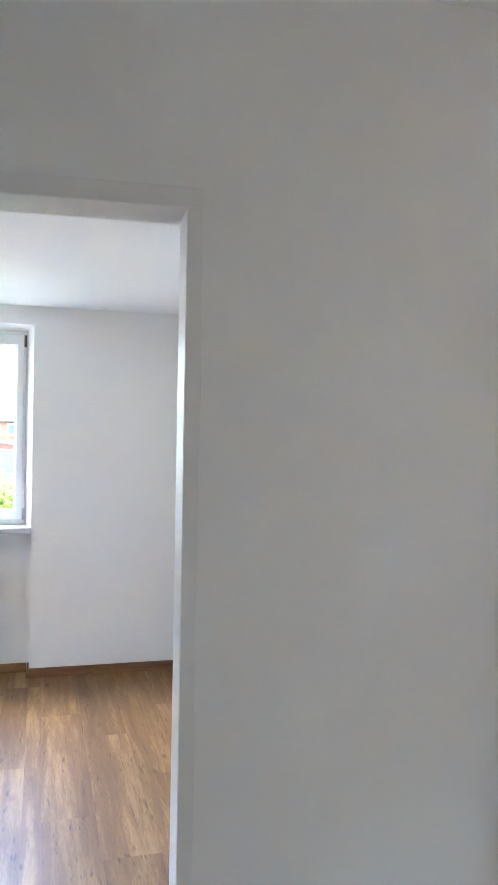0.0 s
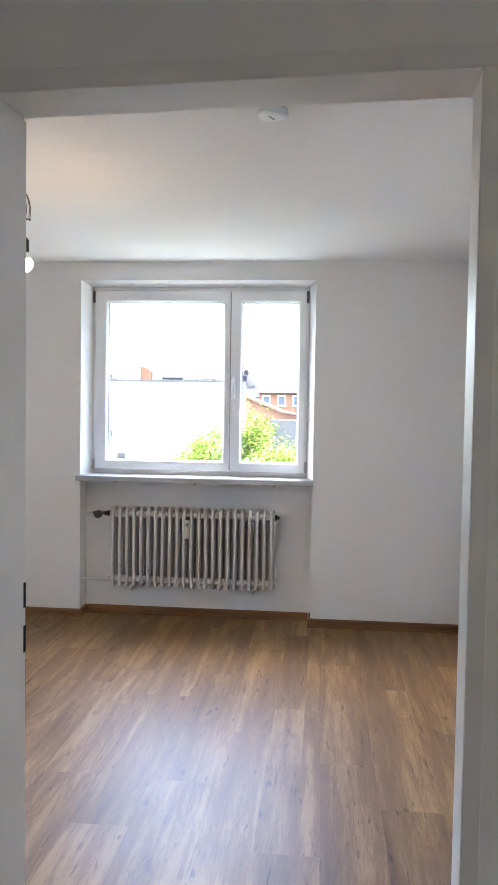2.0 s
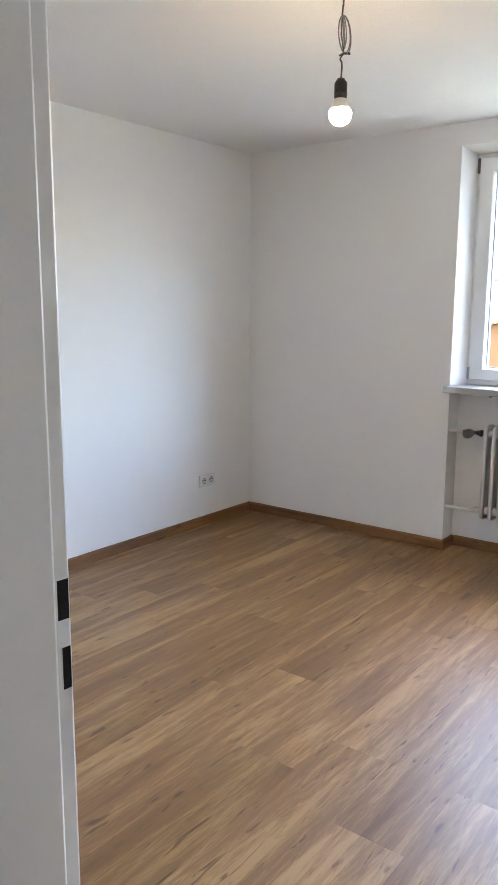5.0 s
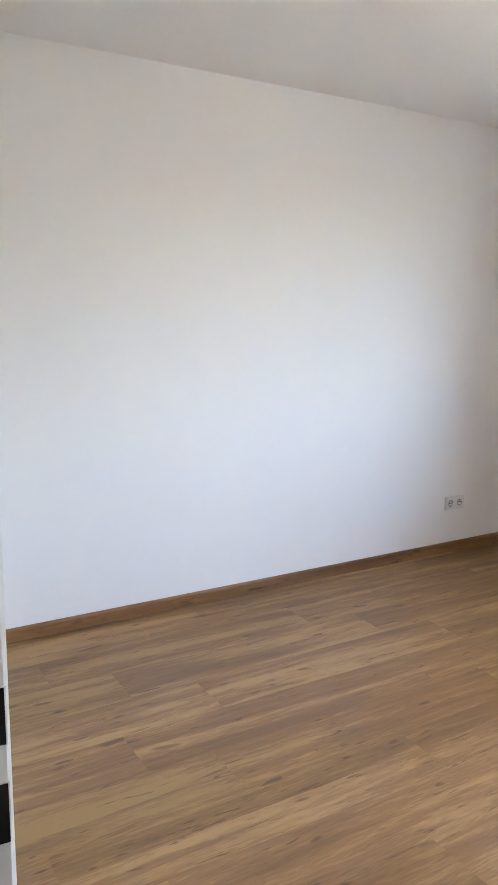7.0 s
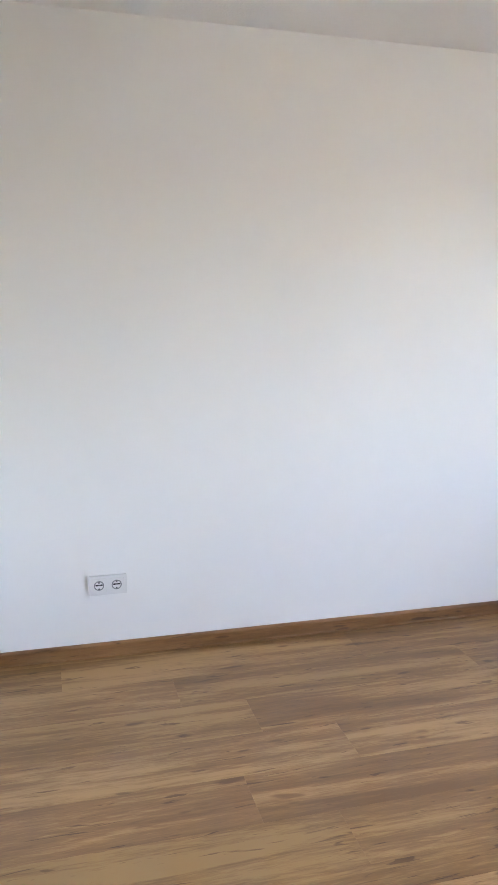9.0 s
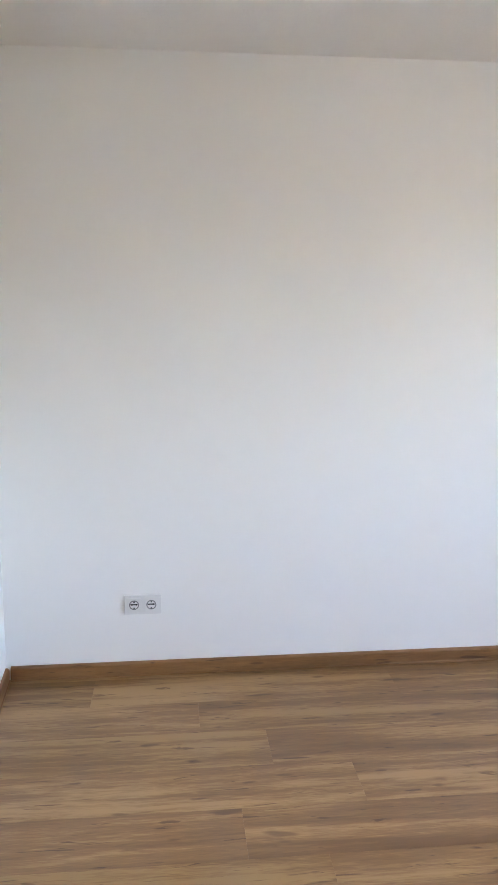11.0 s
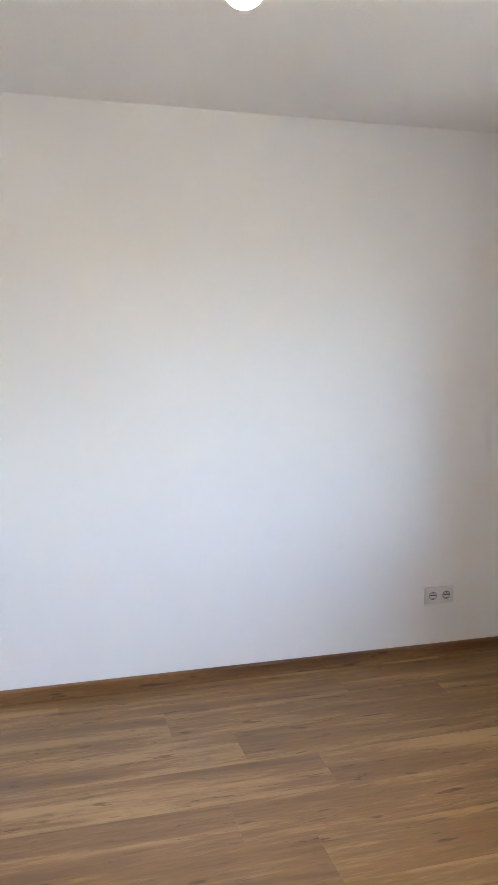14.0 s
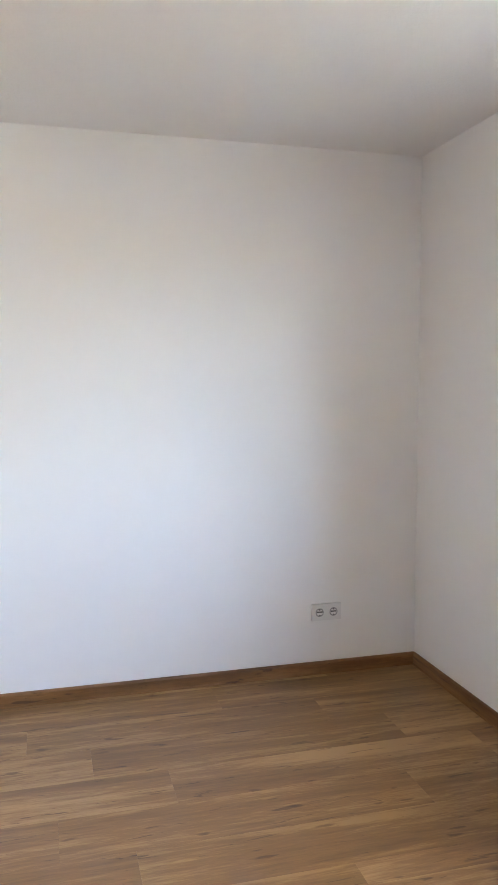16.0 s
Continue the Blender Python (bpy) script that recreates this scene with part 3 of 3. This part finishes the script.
bm = box((-0.017, -0.0015, -0.0452), (0.017, 0.0015, -0.0435))
bmesh.ops.transform(bm, matrix=pose(SX - 0.004, SY, H, 0, 0, 62), verts=bm.verts)
part("slot", bm, DARK, cover, "black bar painted as the slot's shade")

# ---- hall daylight and lamp ----
hall_lamp = thing("hall_bulb", "lit bare bulb on the hall ceiling", "pendant lamp")
HLX, HLY = 1.75, 0.1
part("flex", tube([(HLX, HLY, H), (HLX, HLY, H - 0.1), (HLX, HLY, H - 0.205)], 0.003, 8), WIRE, hall_lamp)
part("bulb_holder", turned([(0.02, 0.0), (0.0215, 0.004), (0.0215, 0.05), (0.012, 0.064)], (HLX, HLY, H - 0.265), "z", 20), BLACK, hall_lamp)
part("bulb", turned([(r, h) for r, h in globe][::-1], (HLX, HLY, H - 0.284), "z", 24), HALL_BULB, hall_lamp, "glowing frosted bulb")

# ---- outside ----
GZ = -7.5
bm = bmesh.new()
bmesh.ops.create_grid(bm, x_segments=40, y_segments=40, size=600)
for v in bm.verts:
    v.co.z = GZ
structure("ground", bm, GRASS, "courtyard ground far below the window", "ground")


def house(name, label, x0, x1, y0, y1, eave, ridge, wall, roof, rows=(), win=(1.0, 1.25), ridge_axis="x", dormers=(), over=0.3, at=(0, 0, 0)):
    """A house with its walls, pitched roof, framed windows on the face towards the courtyard, and dormers."""
    ob = thing(name, label, "building", at=at)
    part("wall", box((x0, y0, GZ - 0.5), (x1, y1, eave)), wall, ob)
    ym = (y0 + y1) / 2
    if ridge > eave:
        if ridge_axis == "x":
            part("roof", prism([(y0 - over, eave - 0.12), (ym, ridge), (y1 + over, eave - 0.12), (y1 + over, eave + 0.1), (ym, ridge + 0.22), (y0 - over, eave + 0.1)], "x", x0 - 0.2, x1 + 0.2), roof, ob)
            part("gable", prism([(y0, eave), (y1, eave), (ym, ridge)], "x", x0 + 0.002, x1 - 0.002), wall, ob)
        else:
            xm = (x0 + x1) / 2
            part("roof", prism([(x0 - over, eave - 0.12), (xm, ridge), (x1 + over, eave - 0.12), (x1 + over, eave + 0.1), (xm, ridge + 0.22), (x0 - over, eave + 0.1)], "y", y0 - 0.2, y1 + 0.2), roof, ob)
            part("gable", prism([(x0, eave), (x1, eave), (xm, ridge)], "y", y0 + 0.002, y1 - 0.002), wall, ob)
        part("gutter", tube([(x0, y0 - over, eave - 0.06), (x1, y0 - over, eave - 0.06)], 0.08, 8), ZINC, ob)
    w, h = win
    for z, xs in rows:
        for x in xs:
            f = part("window", ring(x - w / 2, x + w / 2, z - h / 2, z + h / 2, x - w / 2 + 0.13, x + w / 2 - 0.13, z - h / 2 + 0.13, z + h / 2 - 0.13, y0 - 0.06, y0 + 0.05, 0.02), TRIM, ob)
            part("pane", box((x - w / 2 + 0.1, y0 - 0.02, z - h / 2 + 0.1), (x + w / 2 - 0.1, y0 + 0.02, z + h / 2 - 0.1)), PANE, f)
            part("sill", box((x - w / 2 - 0.06, y0 - 0.14, z - h / 2 - 0.07), (x + w / 2 + 0.06, y0 - 0.002, z - h / 2)), TRIM, f)
    slope = (ridge - eave) / max(ym - y0, 0.1)
    for x, z0, z1, dw, pale in dormers:
        yf = y0 + (z0 - eave) / slope - 0.25
        d = part("dormer", box((x - dw / 2, yf, z0), (x + dw / 2, yf + (z1 - z0) / slope + 0.6, z1)), TRIM if pale else roof, ob)
        part("dormer_roof", box((x - dw / 2 - 0.15, yf - 0.2, z1), (x + dw / 2 + 0.15, yf + (z1 - z0) / slope + 0.7, z1 + 0.12)), ZINC, d)
        for s in (-0.25, 0.25):
            part("dormer_window", box((x + s * dw - 0.17 * dw, yf - 0.03, z0 + 0.1), (x + s * dw + 0.17 * dw, yf + 0.02, z1 - 0.08)), PANE, d)
    return ob


# white windowless building across the courtyard
white = thing("white_building", "bright white windowless building with a flat roof", "building", at=(0.33, 0, 0.16))
part("wall", prism([(-26, 40), (-4.3, 40), (-6.0, 52), (-26, 52)], "z", GZ - 0.5, 2.70), RENDERED, white)
part("coping", prism([(-26.1, 39.9), (-4.22, 39.9), (-5.9, 52.1), (-26.1, 52.1)], "z", 2.70, 2.78), ZINC, white, "grey metal coping")
part("vent", box((-11.2, 39.88, -1.48), (-10.8, 40.02, -1.18)), ZINC, white, "small grey wall vent")

far_row = house("slate_house", "long house with a grey slate roof and dormers", -62, -8.2, 95, 109, 2.6, 6.0, RENDERED, SLATE,
                dormers=((-20.5, 4.55, 5.1, 2.3, False), (-16.0, 4.45, 4.95, 2.0, True), (-27.6, 4.9, 5.4, 0.9, True), (-29.6, 4.9, 5.4, 0.9, True), (-33, 4.6, 5.2, 2.0, False)), at=(0.65, 0, 0.2))
part("chimney", box((-11.75, 98, 3.5), (-10.55, 99.2, 5.55), bevel=0.04), SLATE, far_row)
part("chimney_pot", box((-11.1, 101, 5.4), (-10.6, 101.5, 6.45), bevel=0.04), SLATE, far_row)
part("skylight", box((-10.3, 97.3, 4.0), (-9.4, 98.0, 4.35)), ZINC, far_row)
part("aerial", tube([(-16.4, 101, 5.9), (-16.4, 101, 7.2)], 0.05, 6), ZINC, far_row)
part("aerial_bar", tube([(-17.6, 101, 7.0), (-15.4, 101, 6.6)], 0.05, 6), ZINC, far_row)
fire = thing("fire_wall", "red brick party wall standing above the roofs", "party wall", at=(0.65, 0, 0.2))
part("wall", prism([(-22.4, GZ - 0.5), (-21.2, GZ - 0.5), (-21.2, 5.5), (-21.6, 5.9), (-22.4, 6.2)], "y", 89.6, 90.6), BRICK, fire)
pale = thing("pale_gable", "white gable wall between slate roofs", "building", at=(0.65, 0, 0.2))
part("wall", prism([(-25.6, GZ - 0.5), (-22.42, GZ - 0.5), (-22.42, 5.9), (-23.6, 5.5), (-25.6, 4.2)], "y", 88.6, 90.4), RENDERED, pale)
house("brick_house", "orange brick house with white windows and sandy tiles", -8.0, 6.0, 89, 99, 3.2, 5.9, BRICK, TILE,
      rows=((2.25, (-7.2, -5.4, -3.6, -1.8, 0.0, 1.8)), (-0.6, (-7.2, -5.4, -3.6, -1.8, 0.0, 1.8))), at=(0.65, 0, 0.2))
salmon = thing("salmon_house", "low salmon house with a sloping roof", "building", at=(0.5, 0, 0.15))
part("wall", prism([(-9.6, GZ - 0.5), (-2.0, GZ - 0.5), (-2.0, 0.6), (-4.4, 1.0), (-7.85, 2.42), (-9.6, 2.42)], "y", 70, 78), SALMON, salmon)
part("roof", prism([(-1.7, 0.55), (-4.35, 1.02), (-7.85, 2.46), (-9.7, 2.46), (-9.7, 2.60), (-7.8, 2.60), (-4.3, 1.16), (-1.7, 0.68)], "y", 69.8, 78.2), TILE, salmon)
part("annex", box((-5.0, 66, GZ - 0.5), (-2.2, 69.5, 0.35)), ZINC, salmon)
ochre = thing("ochre_house", "ochre rendered house with a tiled lean-to roof", "building", at=(-0.2, 0, 0.19))
part("wall", prism([(-19, GZ - 0.5), (-11.8, GZ - 0.5), (-11.8, 0.66), (-13.0, 0.38), (-19, -1.0)], "y", 36, 39), OCHRE, ochre)
part("roof", prism([(-19.2, -1.02), (-13.0, 0.40), (-11.7, 0.70), (-11.7, 0.86), (-13.0, 0.60), (-19.2, -0.84)], "y", 35.8, 39.2), TILE, ochre)
flue = thing("flue_pipe", "pale metal flue pipe with a cowl and ring", "flue", at=(0.27, 0, 0.09))
part("pipe", tube([(-6.17, 20, GZ - 0.5), (-6.17, 20, 0.2), (-6.17, 20, 0.82)], 0.085, 14), ZINC, flue)
part("cowl", turned([(0.085, 0), (0.12, 0.02), (0.12, 0.06), (0.09, 0.08), (0.09, 0.11), (0.13, 0.13), (0.10, 0.17)], (-6.17, 20, 0.80), "z", 16), ZINC, flue)
part("ring", tube([(-5.95 + 0.14 * math.cos(a), 20, 0.67 + 0.14 * math.sin(a)) for a in [2 * math.pi * k / 20 for k in range(20)]], 0.026, 8, closed=True, side=(0, 1, 0)), BLACK, flue, "dark metal ring")


def tree(label, x, y, crown, rx, rz, seed, leaves):
    """A tapered trunk with limbs, and a crown of many small folded leaves gathered in uneven clumps."""
    rnd = random.Random(seed)
    ob = thing("tree", label, "tree", "courtyard trees")
    base = Vector((x, y, GZ))
    bm = tube([base, base + Vector((0.05, 0, 2.0)), base + Vector((-0.05, 0.1, (crown - GZ) * 0.7)), Vector((x, y, crown + rz * 0.4))], [0.24, 0.19, 0.13, 0.04], 10)
    tips = []
    for k in range(14):
        a, up = rnd.uniform(0, 6.28), rnd.uniform(-0.8, 0.95)
        flat = math.sqrt(max(0.05, 1 - up * up)) * rnd.uniform(0.6, 1.0)
        tip = Vector((x + rx * flat * math.cos(a), y + rx * flat * math.sin(a), crown + rz * up))
        start = Vector((x, y, min(crown + rz * 0.3, crown - rz * 0.6 + rnd.uniform(0, 1.2))))
        mid = (start + tip) / 2 + Vector((0, 0, 0.15))
        tube([start, mid, tip], [0.07, 0.045, 0.012], 6, bm)
        tips += [tip, mid + Vector((rnd.uniform(-.4, .4), rnd.uniform(-.4, .4), rnd.uniform(-.2, .4)))]
    for k in range(26):
        tips.append(Vector((x + rnd.gauss(0, rx * 0.5), y + rnd.gauss(0, rx * 0.5), crown + rnd.gauss(0, rz * 0.42))))
    part("trunk", bm, BARK, ob)
    vs, fs = [], []
    for k in range(leaves):
        c = rnd.choice(tips)
        p = c + Vector((rnd.gauss(0, 0.27), rnd.gauss(0, 0.27), rnd.gauss(0, 0.2)))
        turn = Euler((rnd.uniform(-0.9, 0.9), rnd.uniform(-0.9, 0.9), rnd.uniform(0, 6.28))).to_matrix()
        s = rnd.uniform(0.04, 0.075)
        n = len(vs)
        for q in ((0, -1, 0), (0.5, 0, 0.18), (0, 1, 0), (-0.5, 0, 0.18)):
            vs.append(p + turn @ (Vector(q) * s))
        fs += [(n, n + 1, n + 2), (n, n + 2, n + 3)]
    me = bpy.data.meshes.new("crown")
    me.from_pydata(vs, [], fs)
    me.materials.append(LEAF)
    o = new("crown", me)
    o.parent = ob
    return ob


tree("broad green tree in full leaf in the courtyard", -0.45, 24.5, -1.75, 2.3, 1.75, 3, 24000)
tree("lower green tree beside the white building", -3.7, 25.5, -1.0, 1.3, 1.75, 8, 17000)
tree("pointed green tree behind the others", -2.2, 26.5, -0.45, 0.75, 1.9, 5, 8000)

tree("rounded green tree in front of the low house", -1.25, 23.6, -1.25, 0.95, 1.5, 12, 12000)

# ---- floor planks, last ----
base = structure("floor", box((WEST, HALL, -0.15), (EAST, NICHE, -0.0055)), SCREED, "brown oak-effect vinyl plank floor", "floor")
hall_floor = structure("floor_hall", box((HX0, HY0, -0.15), (HX1, HALL, -0.0055)), SCREED, "brown oak-effect vinyl plank floor in the hall", "floor")
WIDE, LONG, GAP = 0.225, 1.228, 0.0001
MESHES = {}


def plank_mesh(w, l):
    key = (round(w, 3), round(l, 3))
    if key not in MESHES:
        c, d = 0.0003, 0.0001
        x, y = w / 2 - GAP, l / 2 - GAP
        vs = [(sx * x, sy * y, -0.006) for sx, sy in ((-1, -1), (1, -1), (1, 1), (-1, 1))]
        vs += [(sx * x, sy * y, -d) for sx, sy in ((-1, -1), (1, -1), (1, 1), (-1, 1))]
        vs += [(sx * (x - c), sy * (y - c), 0) for sx, sy in ((-1, -1), (1, -1), (1, 1), (-1, 1))]
        fs = [(8, 9, 10, 11)]
        for lo in (0, 4):
            fs += [(lo + i, lo + (i + 1) % 4, lo + 4 + (i + 1) % 4, lo + 4 + i) for i in range(4)]
        me = bpy.data.meshes.new("plank")
        me.from_pydata(vs, [], fs)
        me.materials.append(PLANK)
        MESHES[key] = me
    return MESHES[key]


# where a plank ends in each row, from the row at the west wall onwards
ENDS = {0: 1.66, 1: 2.077, 2: 2.315, 3: 2.58, 4: 2.187, 5: 2.412, 6: 1.80, 7: 2.04, 8: 2.743, 9: 2.96, 10: 2.60, 11: 1.72, 12: 2.20, 13: 2.50, 14: 1.95, 15: 1.60, 16: 2.30, 17: 2.02, 18: 2.6}


def lay(parent, x0, x1, y0, y1, cut=None):
    row = math.floor((x0 + 3.005) / WIDE)
    while True:
        a, b = max(x0, -3.005 + row * WIDE), min(x1, -3.005 + (row + 1) * WIDE)
        if a >= x1 - 0.004:
            break
        if b - a > 0.006:
            far = y1 if cut is None or not (a >= cut[0] and b <= cut[1]) else cut[2]
            y = ENDS.get(row, 1.5 + (row * 0.37) % 1.1)
            while y > y0:
                y -= LONG
            while y < far:
                c, d = max(y, y0), min(y + LONG, far)
                if d - c > 0.01:
                    o = new("plank", plank_mesh(b - a, d - c))
                    o.location = ((a + b) / 2, (c + d) / 2, 0)
                    o.parent = parent
                y += LONG
        row += 1


lay(base, WEST, WL, HALL, NORTH)
lay(base, WL, WR, HALL, NICHE)
lay(base, WR, EAST, HALL, NORTH)
lay(hall_floor, HX0, HX1, HY0, HALL)
